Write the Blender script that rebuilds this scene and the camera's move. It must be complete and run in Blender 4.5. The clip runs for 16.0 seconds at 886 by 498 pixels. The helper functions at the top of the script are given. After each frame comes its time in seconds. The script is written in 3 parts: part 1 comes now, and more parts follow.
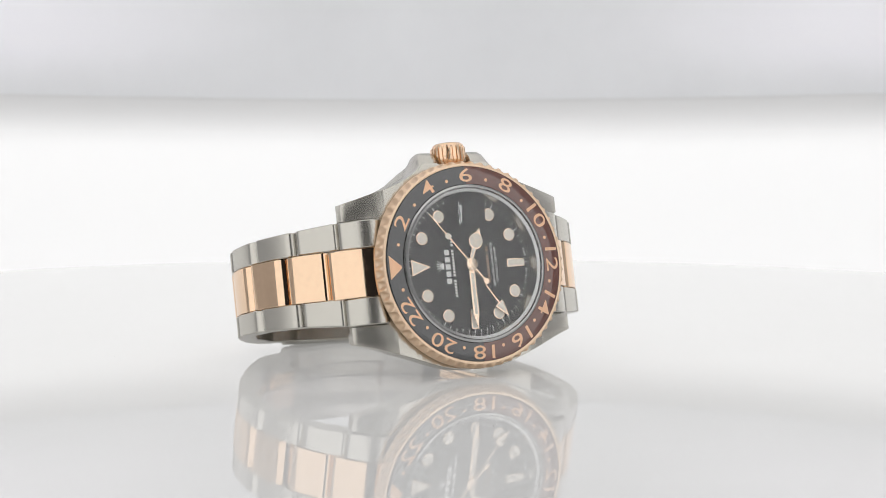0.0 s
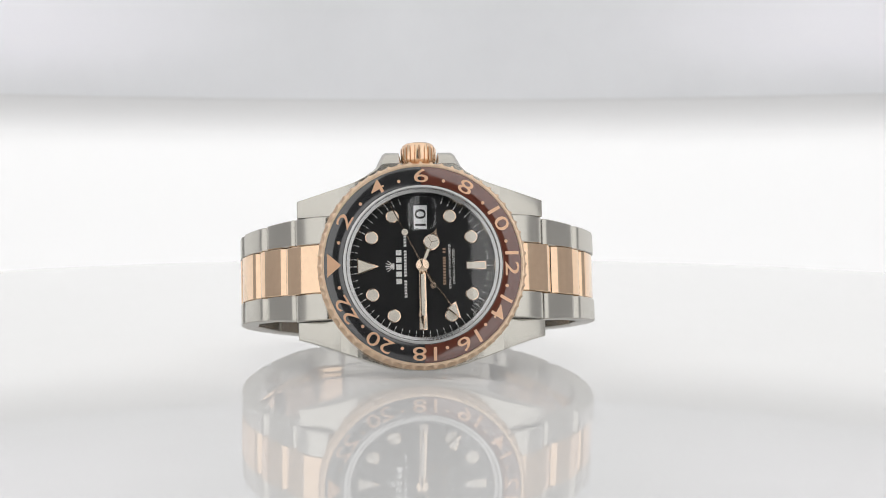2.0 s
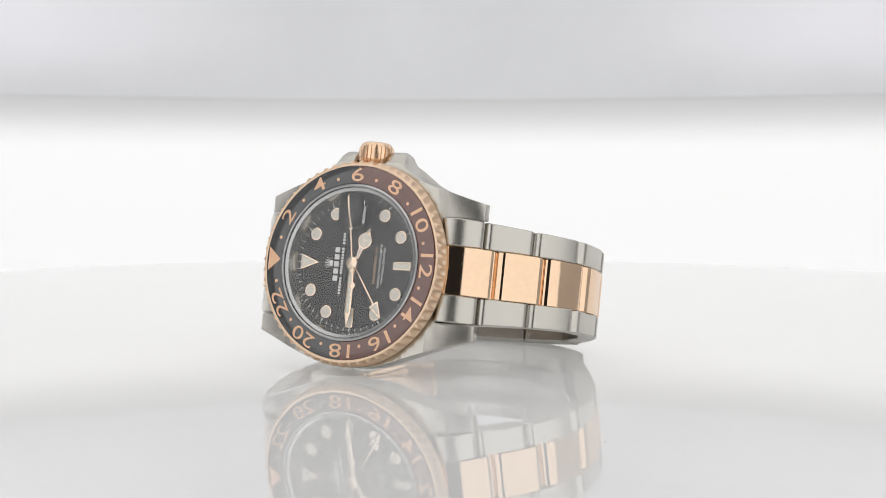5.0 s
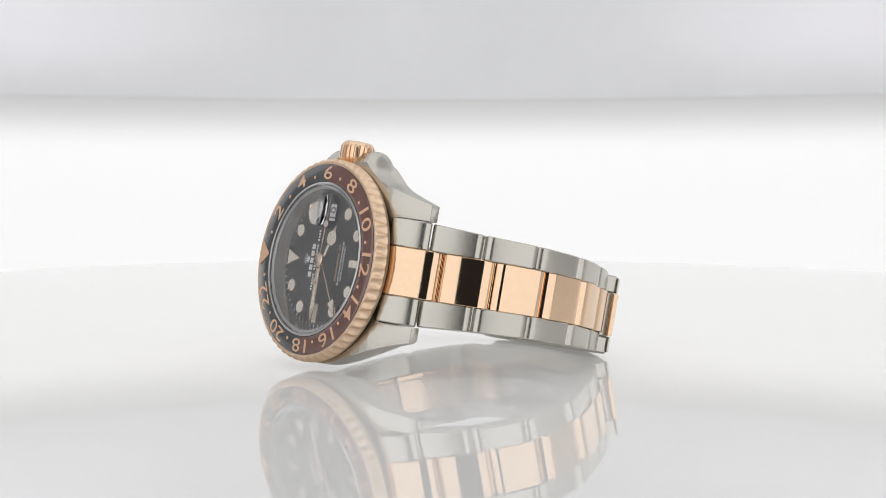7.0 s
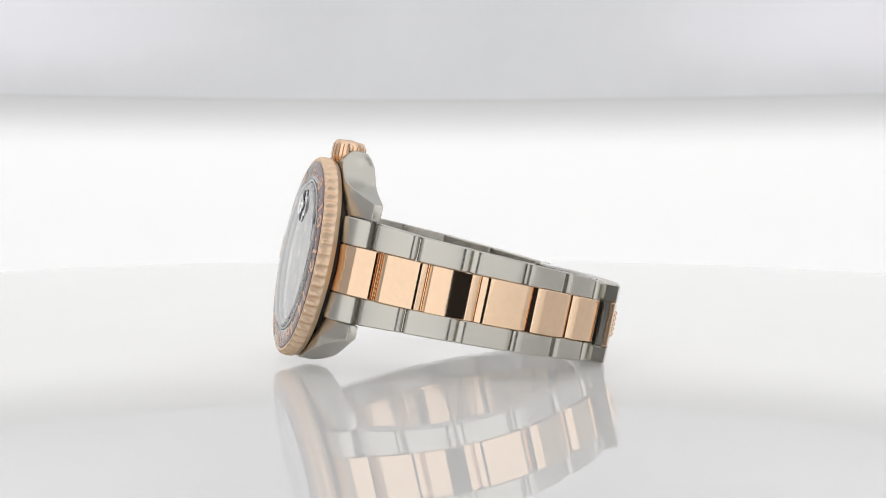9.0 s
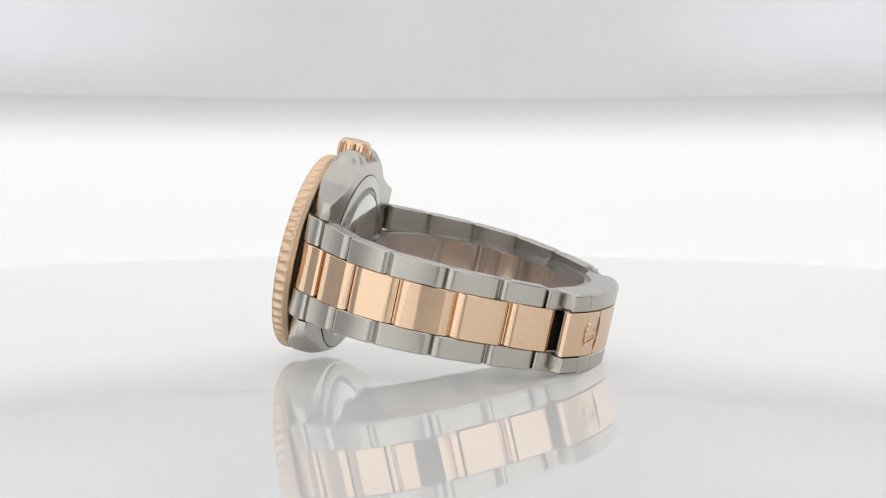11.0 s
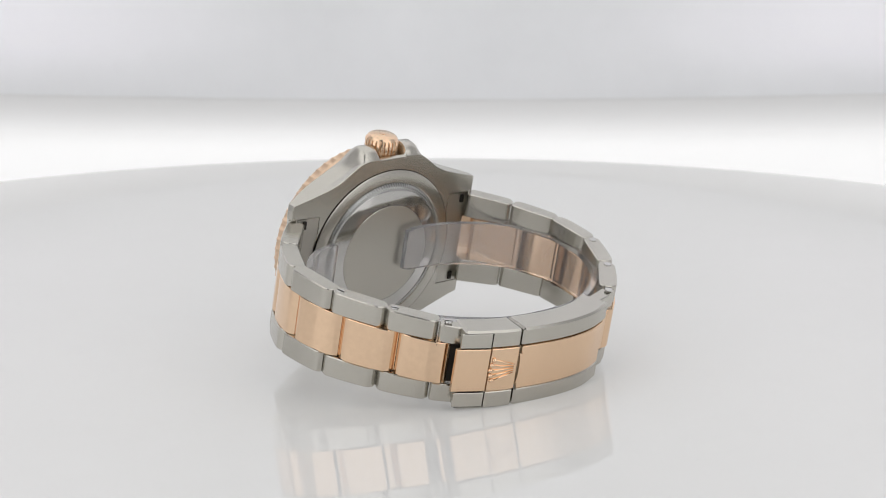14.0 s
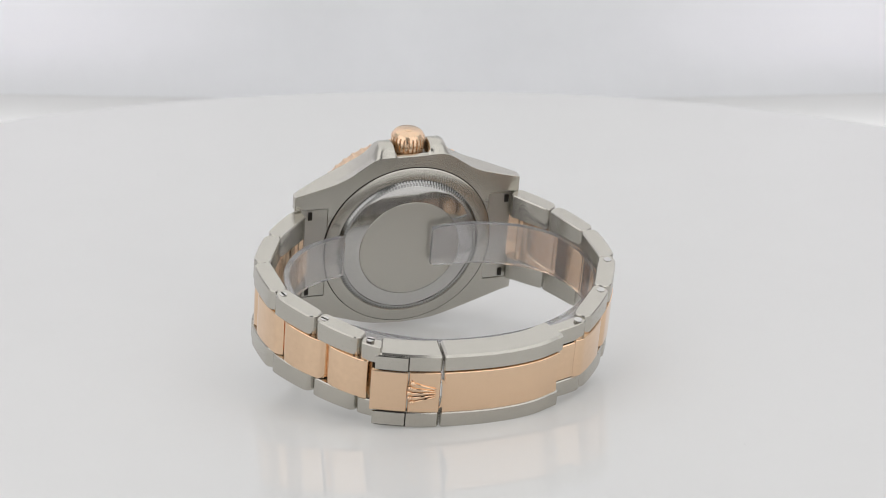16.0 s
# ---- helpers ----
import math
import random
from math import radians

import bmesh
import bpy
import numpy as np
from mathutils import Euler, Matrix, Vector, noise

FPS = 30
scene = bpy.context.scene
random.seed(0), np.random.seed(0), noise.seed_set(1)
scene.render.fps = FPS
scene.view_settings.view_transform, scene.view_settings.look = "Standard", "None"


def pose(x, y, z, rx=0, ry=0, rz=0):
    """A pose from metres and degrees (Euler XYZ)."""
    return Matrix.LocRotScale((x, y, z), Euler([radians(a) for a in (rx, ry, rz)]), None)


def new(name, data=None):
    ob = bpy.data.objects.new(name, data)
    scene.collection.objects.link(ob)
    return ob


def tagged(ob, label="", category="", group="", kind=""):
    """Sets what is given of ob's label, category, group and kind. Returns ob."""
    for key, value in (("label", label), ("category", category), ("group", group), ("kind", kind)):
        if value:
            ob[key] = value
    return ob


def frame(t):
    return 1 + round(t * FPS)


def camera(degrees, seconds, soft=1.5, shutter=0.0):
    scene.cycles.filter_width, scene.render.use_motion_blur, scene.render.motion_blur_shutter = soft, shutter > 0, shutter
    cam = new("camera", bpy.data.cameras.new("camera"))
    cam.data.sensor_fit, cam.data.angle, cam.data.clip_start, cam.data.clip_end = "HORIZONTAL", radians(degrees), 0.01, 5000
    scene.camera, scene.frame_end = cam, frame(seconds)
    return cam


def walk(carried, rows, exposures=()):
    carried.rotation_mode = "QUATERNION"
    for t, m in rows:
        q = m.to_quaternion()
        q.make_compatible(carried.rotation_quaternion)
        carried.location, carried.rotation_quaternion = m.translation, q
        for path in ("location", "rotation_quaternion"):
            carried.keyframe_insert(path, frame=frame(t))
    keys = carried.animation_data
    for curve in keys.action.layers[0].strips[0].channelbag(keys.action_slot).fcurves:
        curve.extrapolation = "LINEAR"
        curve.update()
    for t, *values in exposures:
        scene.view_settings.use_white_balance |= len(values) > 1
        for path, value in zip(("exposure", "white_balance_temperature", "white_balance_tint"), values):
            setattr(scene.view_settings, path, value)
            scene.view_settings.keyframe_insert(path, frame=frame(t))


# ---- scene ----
# The camera stands still; the turntable turns and tips towards it.
PITCH = radians(5.08)
EYE = Vector((0.00422, 0.0, 0.0)) + 0.0222 * Vector((0, math.sin(PITCH), math.cos(PITCH))) - 0.4844 * Vector((0, math.cos(PITCH), -math.sin(PITCH)))
cam = camera(20.82, 16.0, soft=0.75)
cam.data.dof.use_dof, cam.data.dof.focus_distance, cam.data.dof.aperture_fstop = True, 0.468, 40.0
CAM = pose(EYE.x, EYE.y, EYE.z, 90 - 5.08, 0, 0)
walk(cam, [(0.0, CAM), (16.0, CAM)], exposures=[(0.0, 0.0), (16.0, 0.0)])

# seconds, turn of the table, tip of the table (degrees)
TURN = [(0.0, 28.32, 0.0), (1.0, 16.67, 0.0), (2.0, 5.02, 0.0), (3.0, -6.6, 0.0), (4.0, -18.17, 0.0), (5.0, -29.45, 0.0),
        (6.0, -40.7, 0.0), (7.0, -52.5, 0.0), (8.0, -64.53, 0.0), (8.5, -70.61, -0.06), (9.0, -76.74, -0.08), (10.0, -89.8, 0.0),
        (10.7, -98.95, 0.25), (11.5, -109.34, 0.88), (12.0, -115.25, 2.2), (12.5, -121.09, 3.68), (13.0, -126.9, 5.2), (13.5, -132.65, 6.55),
        (14.0, -138.38, 7.83), (14.5, -144.09, 9.07), (15.0, -149.82, 10.42), (15.5, -155.54, 11.72), (16.0, -161.27, 13.03)]
DISC_RADIUS = 0.2174

# ---- world and light ----
world = bpy.data.worlds.new("studio_dark")
world.use_nodes = True
world.node_tree.nodes["Background"].inputs[0].default_value = (0.02, 0.02, 0.022, 1)
world.node_tree.nodes["Background"].inputs[1].default_value = 1.0
scene.world = world
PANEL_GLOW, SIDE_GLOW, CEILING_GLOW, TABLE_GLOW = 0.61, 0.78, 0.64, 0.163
EDGE_RISE = 0.0026 / 0.126 ** 2  # how far the tent's cover edge rises towards the sides


# ---- materials ----
def material(name, colour, rough=0.5, metal=0.0, grain=0.0, grain_scale=(400, 400, 400), bump=0.0, coat=0.0, ior=1.5, transmission=0.0,
             emit=0.0, rough_var=0.0, aniso=0.0):
    m = bpy.data.materials.new(name)
    m.use_nodes = True
    nt = m.node_tree
    b = nt.nodes["Principled BSDF"]
    b.inputs["Base Color"].default_value = (*colour, 1)
    b.inputs["Roughness"].default_value = rough
    b.inputs["Metallic"].default_value = metal
    b.inputs["IOR"].default_value = ior
    b.inputs["Coat Weight"].default_value = coat
    b.inputs["Coat Roughness"].default_value = 0.02
    b.inputs["Transmission Weight"].default_value = transmission
    b.inputs["Anisotropic"].default_value = aniso
    if emit:
        b.inputs["Emission Color"].default_value = (*colour, 1)
        b.inputs["Emission Strength"].default_value = emit
    if grain or bump or rough_var:
        tc = nt.nodes.new("ShaderNodeTexCoord")
        mp = nt.nodes.new("ShaderNodeMapping")
        mp.inputs["Scale"].default_value = grain_scale
        nz = nt.nodes.new("ShaderNodeTexNoise")
        nz.inputs["Scale"].default_value = 1.0
        nz.inputs["Detail"].default_value = 4.0
        nt.links.new(tc.outputs["Object"], mp.inputs["Vector"])
        nt.links.new(mp.outputs["Vector"], nz.inputs["Vector"])
        big = nt.nodes.new("ShaderNodeTexNoise")
        big.inputs["Scale"].default_value = 160.0
        nt.links.new(tc.outputs["Object"], big.inputs["Vector"])
        add = nt.nodes.new("ShaderNodeMath")
        add.operation = "MULTIPLY_ADD"
        add.inputs[1].default_value = 0.35
        nt.links.new(big.outputs["Fac"], add.inputs[0])
        nt.links.new(nz.outputs["Fac"], add.inputs[2])
        if grain:
            mr = nt.nodes.new("ShaderNodeMapRange")
            mr.inputs["From Min"].default_value, mr.inputs["From Max"].default_value = 0.35, 1.0
            mr.inputs["To Min"].default_value, mr.inputs["To Max"].default_value = 1 - grain, 1 + grain
            mx = nt.nodes.new("ShaderNodeMix")
            mx.data_type, mx.blend_type = "RGBA", "MULTIPLY"
            mx.inputs["Factor"].default_value = 1.0
            mx.inputs[6].default_value = (*colour, 1)
            nt.links.new(add.outputs[0], mr.inputs["Value"])
            nt.links.new(mr.outputs["Result"], mx.inputs[7])
            nt.links.new(mx.outputs[2], b.inputs["Base Color"])
        if rough_var:
            rr = nt.nodes.new("ShaderNodeMapRange")
            rr.inputs["From Min"].default_value, rr.inputs["From Max"].default_value = 0.35, 1.0
            rr.inputs["To Min"].default_value, rr.inputs["To Max"].default_value = max(rough - rough_var, 0), rough + rough_var
            nt.links.new(add.outputs[0], rr.inputs["Value"])
            nt.links.new(rr.outputs["Result"], b.inputs["Roughness"])
        if bump:
            bp = nt.nodes.new("ShaderNodeBump")
            bp.inputs["Strength"].default_value = bump
            bp.inputs["Distance"].default_value = 0.00004
            nt.links.new(nz.outputs["Fac"], bp.inputs["Height"])
            nt.links.new(bp.outputs["Normal"], b.inputs["Normal"])
    return m


STEEL_C, GOLD_C = (0.55, 0.53, 0.48), (0.855, 0.62, 0.43)
steel_brushed = material("brushed_steel", STEEL_C, 0.25, 1.0, 0.018, (4500, 350, 350))
steel_case = material("brushed_case_steel", STEEL_C, 0.27, 1.0, 0.022, (4500, 350, 4500))
steel_dull = material("dull_grey_steel", (0.48, 0.48, 0.47), 0.22, 1.0, 0.05, (2000, 2000, 2000))
steel_satin = material("satin_steel", STEEL_C, 0.33, 1.0, 0.03, (9000, 9000, 9000), 0.04)
steel_polished = material("polished_steel", (0.62, 0.61, 0.59), 0.08, 1.0, 0.03, (900, 900, 900), rough_var=0.03)
gold_polished = material("polished_rose_gold", GOLD_C, 0.07, 1.0, 0.04, (900, 900, 900), 0.03, rough_var=0.03)
gold_brushed = material("satin_rose_gold", GOLD_C, 0.24, 1.0, 0.02, (2500, 2500, 2500), 0.01, rough_var=0.015)
gold_bezel = material("satin_bezel_gold", (0.80, 0.60, 0.43), 0.40, 1.0, 0.03, (2500, 2500, 2500), 0.01, rough_var=0.02)
gold_pale = material("pale_rose_gold", (0.88, 0.70, 0.53), 0.16, 1.0, 0.03, (2000, 2000, 2000))
numeral_gold = material("numeral_rose_gold", (0.80, 0.50, 0.32), 0.35, 0.35, 0.05, (3000, 3000, 3000))
ceramic_black = material("black_ceramic", (0.026, 0.026, 0.027), 0.12, 0.0, 0.1, (600, 600, 600), coat=0.3, ior=1.9)
ceramic_brown = material("brown_ceramic", (0.125, 0.038, 0.024), 0.10, 0.0, 0.1, (600, 600, 600), coat=0.3, ior=1.9)
dial_black = material("black_lacquer_dial", (0.013, 0.013, 0.013), 0.35, 0.0, 0.15, (700, 700, 700), ior=1.35)
lume = material("cream_lume", (0.82, 0.76, 0.66), 0.55, 0.0, 0.05, (3000, 3000, 3000))
print_white = material("white_print", (0.8, 0.8, 0.78), 0.5, 0.0, 0.05, (4000, 4000, 4000))
print_tan = material("tan_print", (0.42, 0.27, 0.18), 0.5, 0.0, 0.05, (4000, 4000, 4000))
date_white = material("white_date_wheel", (0.85, 0.85, 0.85), 0.5, 0.0, 0.03, (2000, 2000, 2000))
ink_black = material("black_ink", (0.01, 0.01, 0.01), 0.5, 0.0, 0.1, (3000, 3000, 3000))
# Dark colour standing in for the shade inside gaps, grooves and slots.
gap_shade = material("painted_gap_shade", (0.03, 0.025, 0.02), 0.5, 0.6, 0.1, (2000, 2000, 2000))
lens_glass = material("magnifier_glass", (1, 1, 1), 0.0, ior=1.52, transmission=1.0)
lens_glass.node_tree.nodes["Principled BSDF"].inputs["Specular Tint"].default_value = (0.02, 0.02, 0.03, 1)  # coated against glare


def thin_glass(name, normal_gloss):
    """Flat clear glass: lets the view straight through and mirrors more the flatter it is looked at."""
    m = bpy.data.materials.new(name)
    m.use_nodes = True
    nt = m.node_tree
    nt.nodes.remove(nt.nodes["Principled BSDF"])
    lw = nt.nodes.new("ShaderNodeLayerWeight")
    lw.inputs["Blend"].default_value = 0.5
    pw = nt.nodes.new("ShaderNodeMath")
    pw.operation, pw.inputs[1].default_value = "POWER", 2.8
    mr = nt.nodes.new("ShaderNodeMapRange")
    mr.inputs["To Min"].default_value, mr.inputs["To Max"].default_value = normal_gloss, 1.0
    tr = nt.nodes.new("ShaderNodeBsdfTransparent")
    gl = nt.nodes.new("ShaderNodeBsdfGlossy")
    gl.inputs["Roughness"].default_value = 0.0
    mx = nt.nodes.new("ShaderNodeMixShader")
    nt.links.new(lw.outputs["Facing"], pw.inputs[0])
    nt.links.new(pw.outputs[0], mr.inputs["Value"])
    nt.links.new(mr.outputs["Result"], mx.inputs[0])
    nt.links.new(tr.outputs[0], mx.inputs[1])
    nt.links.new(gl.outputs[0], mx.inputs[2])
    nt.links.new(mx.outputs[0], nt.nodes["Material Output"].inputs["Surface"])
    return m


sapphire = thin_glass("sapphire_glass", 0.05)
plastic_clear = material("clear_plastic", (0.96, 0.95, 0.965), 0.15, ior=1.40, transmission=0.88)
fabric_grey = material("grey_fabric", (0.56, 0.56, 0.57), 0.85, 0.0, 0.05, (30, 30, 30))
acrylic_glowing = material("glossy_glowing_acrylic", (0.56, 0.56, 0.555), 0.0, 0.0, 0.01, (60, 60, 60), ior=1.40)
# Even emission added to the whole disc; it weakens the shadow under the watch.
acrylic_glowing.node_tree.nodes["Principled BSDF"].inputs["Emission Color"].default_value = (1.0, 0.995, 0.98, 1)
acrylic_glowing.node_tree.nodes["Principled BSDF"].inputs["Emission Strength"].default_value = TABLE_GLOW
fabric_white = material("white_diffuser_fabric", (0.90, 0.90, 0.93), 0.8, 0.0, 0.03, (30, 30, 30))


def cover_fabric():
    """Pale cover fabric with a lilac glow painted in as emission, growing sideways and upwards."""
    m = material("lilac_glow_cover_fabric", (0.86, 0.87, 0.885), 0.8, 0.0, 0.03, (30, 30, 30))
    nt = m.node_tree
    b = nt.nodes["Principled BSDF"]
    tc = nt.nodes.new("ShaderNodeTexCoord")
    sp = nt.nodes.new("ShaderNodeSeparateXYZ")
    ab = nt.nodes.new("ShaderNodeMath")
    ab.operation = "ABSOLUTE"
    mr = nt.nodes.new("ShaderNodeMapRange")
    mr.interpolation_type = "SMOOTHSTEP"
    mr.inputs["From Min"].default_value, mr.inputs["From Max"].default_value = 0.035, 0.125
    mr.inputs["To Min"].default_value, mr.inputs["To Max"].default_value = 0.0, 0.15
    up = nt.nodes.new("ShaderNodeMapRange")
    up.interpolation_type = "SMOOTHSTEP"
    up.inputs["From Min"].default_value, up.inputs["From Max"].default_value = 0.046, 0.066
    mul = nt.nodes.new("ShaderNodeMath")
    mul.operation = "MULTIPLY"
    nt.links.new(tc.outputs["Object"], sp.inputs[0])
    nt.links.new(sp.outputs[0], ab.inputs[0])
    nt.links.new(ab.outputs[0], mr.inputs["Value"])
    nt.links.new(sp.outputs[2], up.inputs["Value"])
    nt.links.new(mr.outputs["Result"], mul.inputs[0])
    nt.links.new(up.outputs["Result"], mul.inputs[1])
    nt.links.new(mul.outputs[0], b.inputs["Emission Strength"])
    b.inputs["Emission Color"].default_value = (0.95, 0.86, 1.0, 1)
    return m


cover_lilac_glow = cover_fabric()


def glowing(name, base, strength, fade=None):
    """A diffuser lit from behind; fade: heights (m) over which dimming towards its upper edge is painted into the
    emission.
    """
    m = material(name, base, 0.7)
    nt = m.node_tree
    b = nt.nodes["Principled BSDF"]
    b.inputs["Specular IOR Level"].default_value = 0.1
    b.inputs["Emission Color"].default_value = (1.0, 0.995, 0.99, 1)
    b.inputs["Emission Strength"].default_value = strength
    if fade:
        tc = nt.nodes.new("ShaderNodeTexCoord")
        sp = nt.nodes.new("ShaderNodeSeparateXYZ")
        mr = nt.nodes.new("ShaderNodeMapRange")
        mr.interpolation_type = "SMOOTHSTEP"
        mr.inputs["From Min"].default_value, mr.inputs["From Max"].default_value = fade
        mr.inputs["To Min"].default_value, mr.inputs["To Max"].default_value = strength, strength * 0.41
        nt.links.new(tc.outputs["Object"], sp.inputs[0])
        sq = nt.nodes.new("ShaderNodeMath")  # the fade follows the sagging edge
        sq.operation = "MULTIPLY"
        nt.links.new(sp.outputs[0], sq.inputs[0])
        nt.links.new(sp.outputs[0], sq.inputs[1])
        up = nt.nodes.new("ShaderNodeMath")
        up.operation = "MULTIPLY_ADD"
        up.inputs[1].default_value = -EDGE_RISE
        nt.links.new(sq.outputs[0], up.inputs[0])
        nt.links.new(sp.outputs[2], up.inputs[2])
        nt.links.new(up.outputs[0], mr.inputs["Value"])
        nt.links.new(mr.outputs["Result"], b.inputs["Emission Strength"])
    return m


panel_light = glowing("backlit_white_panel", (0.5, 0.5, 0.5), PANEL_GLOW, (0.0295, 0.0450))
side_light = glowing("side_diffuser", (0.5, 0.5, 0.5), SIDE_GLOW)
ceiling_light = glowing("backlit_ceiling_diffuser", (0.5, 0.5, 0.5), CEILING_GLOW)
dust_grey = material("grey_dust", (0.4, 0.4, 0.41), 0.8, 0.0, 0.1, (4000, 4000, 4000))

MM = 0.001


# ---- mesh helpers (millimetres in, metres out) ----
def part(name, bm, mat, parent=None, label="", smooth=None):
    bmesh.ops.recalc_face_normals(bm, faces=bm.faces)
    bmesh.ops.scale(bm, vec=(MM, MM, MM), verts=bm.verts)
    me = bpy.data.meshes.new(name)
    bm.to_mesh(me)
    bm.free()
    for m in (mat if isinstance(mat, (list, tuple)) else [mat]):
        me.materials.append(m)
    if smooth is not None:
        me.shade_smooth()
        me.set_sharp_from_angle(angle=radians(smooth))
    ob = new(name, me)
    if parent:
        ob.parent = parent
    if label:
        tagged(ob, label)
    return ob


def lathe(profile, steps=128, radius_fn=None):
    """Ring about the dial's axis from (r, w) pairs; a pair with r = 0 closes it."""
    bm = bmesh.new()
    rings = []
    for i, (r, w) in enumerate(profile):
        if r == 0:
            rings.append([bm.verts.new((0, 0, w))])
            continue
        ring = []
        for k in range(steps):
            a = 2 * math.pi * k / steps
            q = r + (radius_fn(i, a) if radius_fn else 0)
            ring.append(bm.verts.new((q * math.sin(a), q * math.cos(a), w)))
        rings.append(ring)
    for p, q in zip(rings, rings[1:]):
        for k in range(steps):
            j = (k + 1) % steps
            if len(p) == 1:
                bm.faces.new((p[0], q[j], q[k]))
            elif len(q) == 1:
                bm.faces.new((p[k], p[j], q[0]))
            else:
                bm.faces.new((p[k], p[j], q[j], q[k]))
    return bm


def prism(outline, low, high, bevel=0.0, seg=2):
    """A flat plate of that outline (u, v), from w = low to high."""
    bm = bmesh.new()
    bot = [bm.verts.new((u, v, low)) for u, v in outline]
    top = [bm.verts.new((u, v, high)) for u, v in outline]
    n = len(outline)
    bm.faces.new(top)
    bm.faces.new(bot[::-1])
    for k in range(n):
        j = (k + 1) % n
        bm.faces.new((bot[k], bot[j], top[j], top[k]))
    if bevel:
        edges = [e for e in bm.edges if all(v in top for v in e.verts)]
        bmesh.ops.bevel(bm, geom=edges, offset=bevel, segments=seg, affect="EDGES", profile=0.5)
    return bm


def circle(r, u=0.0, v=0.0, n=32):
    return [(u + r * math.sin(2 * math.pi * k / n), v + r * math.cos(2 * math.pi * k / n)) for k in range(n)]


def turned(points, degrees):
    """Turn (u, v) clockwise on the dial."""
    a = radians(degrees)
    return [(u * math.cos(a) + v * math.sin(a), -u * math.sin(a) + v * math.cos(a)) for u, v in points]


def writing(text, size, u, v, w, degrees, mat, name, parent, width=None, thick=0.02, heavy=0.004, cone=0.0):
    """Raised letters in the built-in font, centred at (u, v); degrees: clockwise turn."""
    cu = bpy.data.curves.new(name, "FONT")
    cu.body, cu.size, cu.align_x, cu.align_y, cu.resolution_u = text, size, "CENTER", "CENTER", 3
    cu.extrude = thick
    cu.offset = heavy * size
    tmp = new("letters_tmp", cu)
    bpy.context.view_layer.update()
    me = bpy.data.meshes.new_from_object(tmp.evaluated_get(bpy.context.evaluated_depsgraph_get()))
    bpy.data.objects.remove(tmp)
    xs = [p.co.x for p in me.vertices]
    ys = [p.co.y for p in me.vertices]
    cx, cy = (min(xs) + max(xs)) / 2, (min(ys) + max(ys)) / 2
    sx = width / (max(xs) - min(xs)) if width else 1.0
    m = Matrix.Translation((u, v, w)) @ Matrix.Rotation(-radians(degrees), 4, "Z") @ Matrix.Diagonal((sx, 1, 1, 1)) @ Matrix.Translation((-cx, -cy, 0))
    me.transform(Matrix.Diagonal((MM, MM, MM, 1)) @ m)
    for p in me.vertices:  # cone: fall of the surface for each mm of radius
        p.co.z -= cone * (math.hypot(p.co.x, p.co.y) - math.hypot(u, v) * MM)
    me.materials.clear()
    me.materials.append(mat)
    ob = new(name, me)
    ob.parent = parent
    return ob


# ---- the setting ----
def ring_wall(name, radius, mat, low, high, start, end, label, steps=120, thick=0.004):
    """Part of the round light tent, from start to end degrees, counted clockwise from the side of the camera."""
    bm = bmesh.new()
    for r in (radius, radius + thick):
        cols = []
        for k in range(steps + 1):
            a = radians(start + (end - start) * k / steps)
            x, y = -r * math.sin(a), -r * math.cos(a)
            cols.append((bm.verts.new((x, y, low(x, y))), bm.verts.new((x, y, high(x, y)))))
        for p, q in zip(cols, cols[1:]):
            bm.faces.new((p[0], q[0], q[1], p[1]))
    bmesh.ops.scale(bm, vec=(1 / MM,) * 3, verts=bm.verts)
    return tagged(part(name, bm, mat, smooth=30), label, kind="structure")


TENT = 0.25


def edge_height(x, y):
    """The lower edge of the tent's cover sags a little at the back."""
    return 0.0455 + EDGE_RISE * min(x * x, 0.035)


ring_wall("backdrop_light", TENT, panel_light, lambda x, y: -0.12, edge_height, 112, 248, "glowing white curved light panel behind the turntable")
ring_wall("backdrop_cover", TENT - 0.0005, cover_lilac_glow, edge_height, lambda x, y: 0.36, 112, 248, "pale grey curved fabric cover above the light panel")
for start, end in ((10.2, 72.0), (288.0, 347.8)):
    ring_wall("wall_tent", TENT, side_light, lambda x, y: -0.12, lambda x, y: 0.36, start, end, "white curved side diffuser of the light tent", 60)
for start, end in ((72.1, 111.9), (248.1, 287.9)):
    ring_wall("wall_fabric", TENT, fabric_grey, lambda x, y: -0.12, lambda x, y: 0.36, start, end, "unlit grey fabric side of the light tent", 60)


def closing_parts():
    bm = bmesh.new()
    bmesh.ops.create_circle(bm, cap_ends=True, segments=96, radius=(TENT + 0.004) / MM, matrix=Matrix.Translation((0, 0, 0.361 / MM)))
    tagged(part("ceiling", bm, ceiling_light), "glowing white diffuser closing the light tent", kind="structure")
    bm = bmesh.new()
    bmesh.ops.create_cone(bm, cap_ends=True, segments=96, radius1=260, radius2=260, depth=10, matrix=Matrix.Translation((0, 0, -127)))
    tagged(part("floor", bm, fabric_white), "white floor plate under the turntable", kind="structure")


closing_parts()


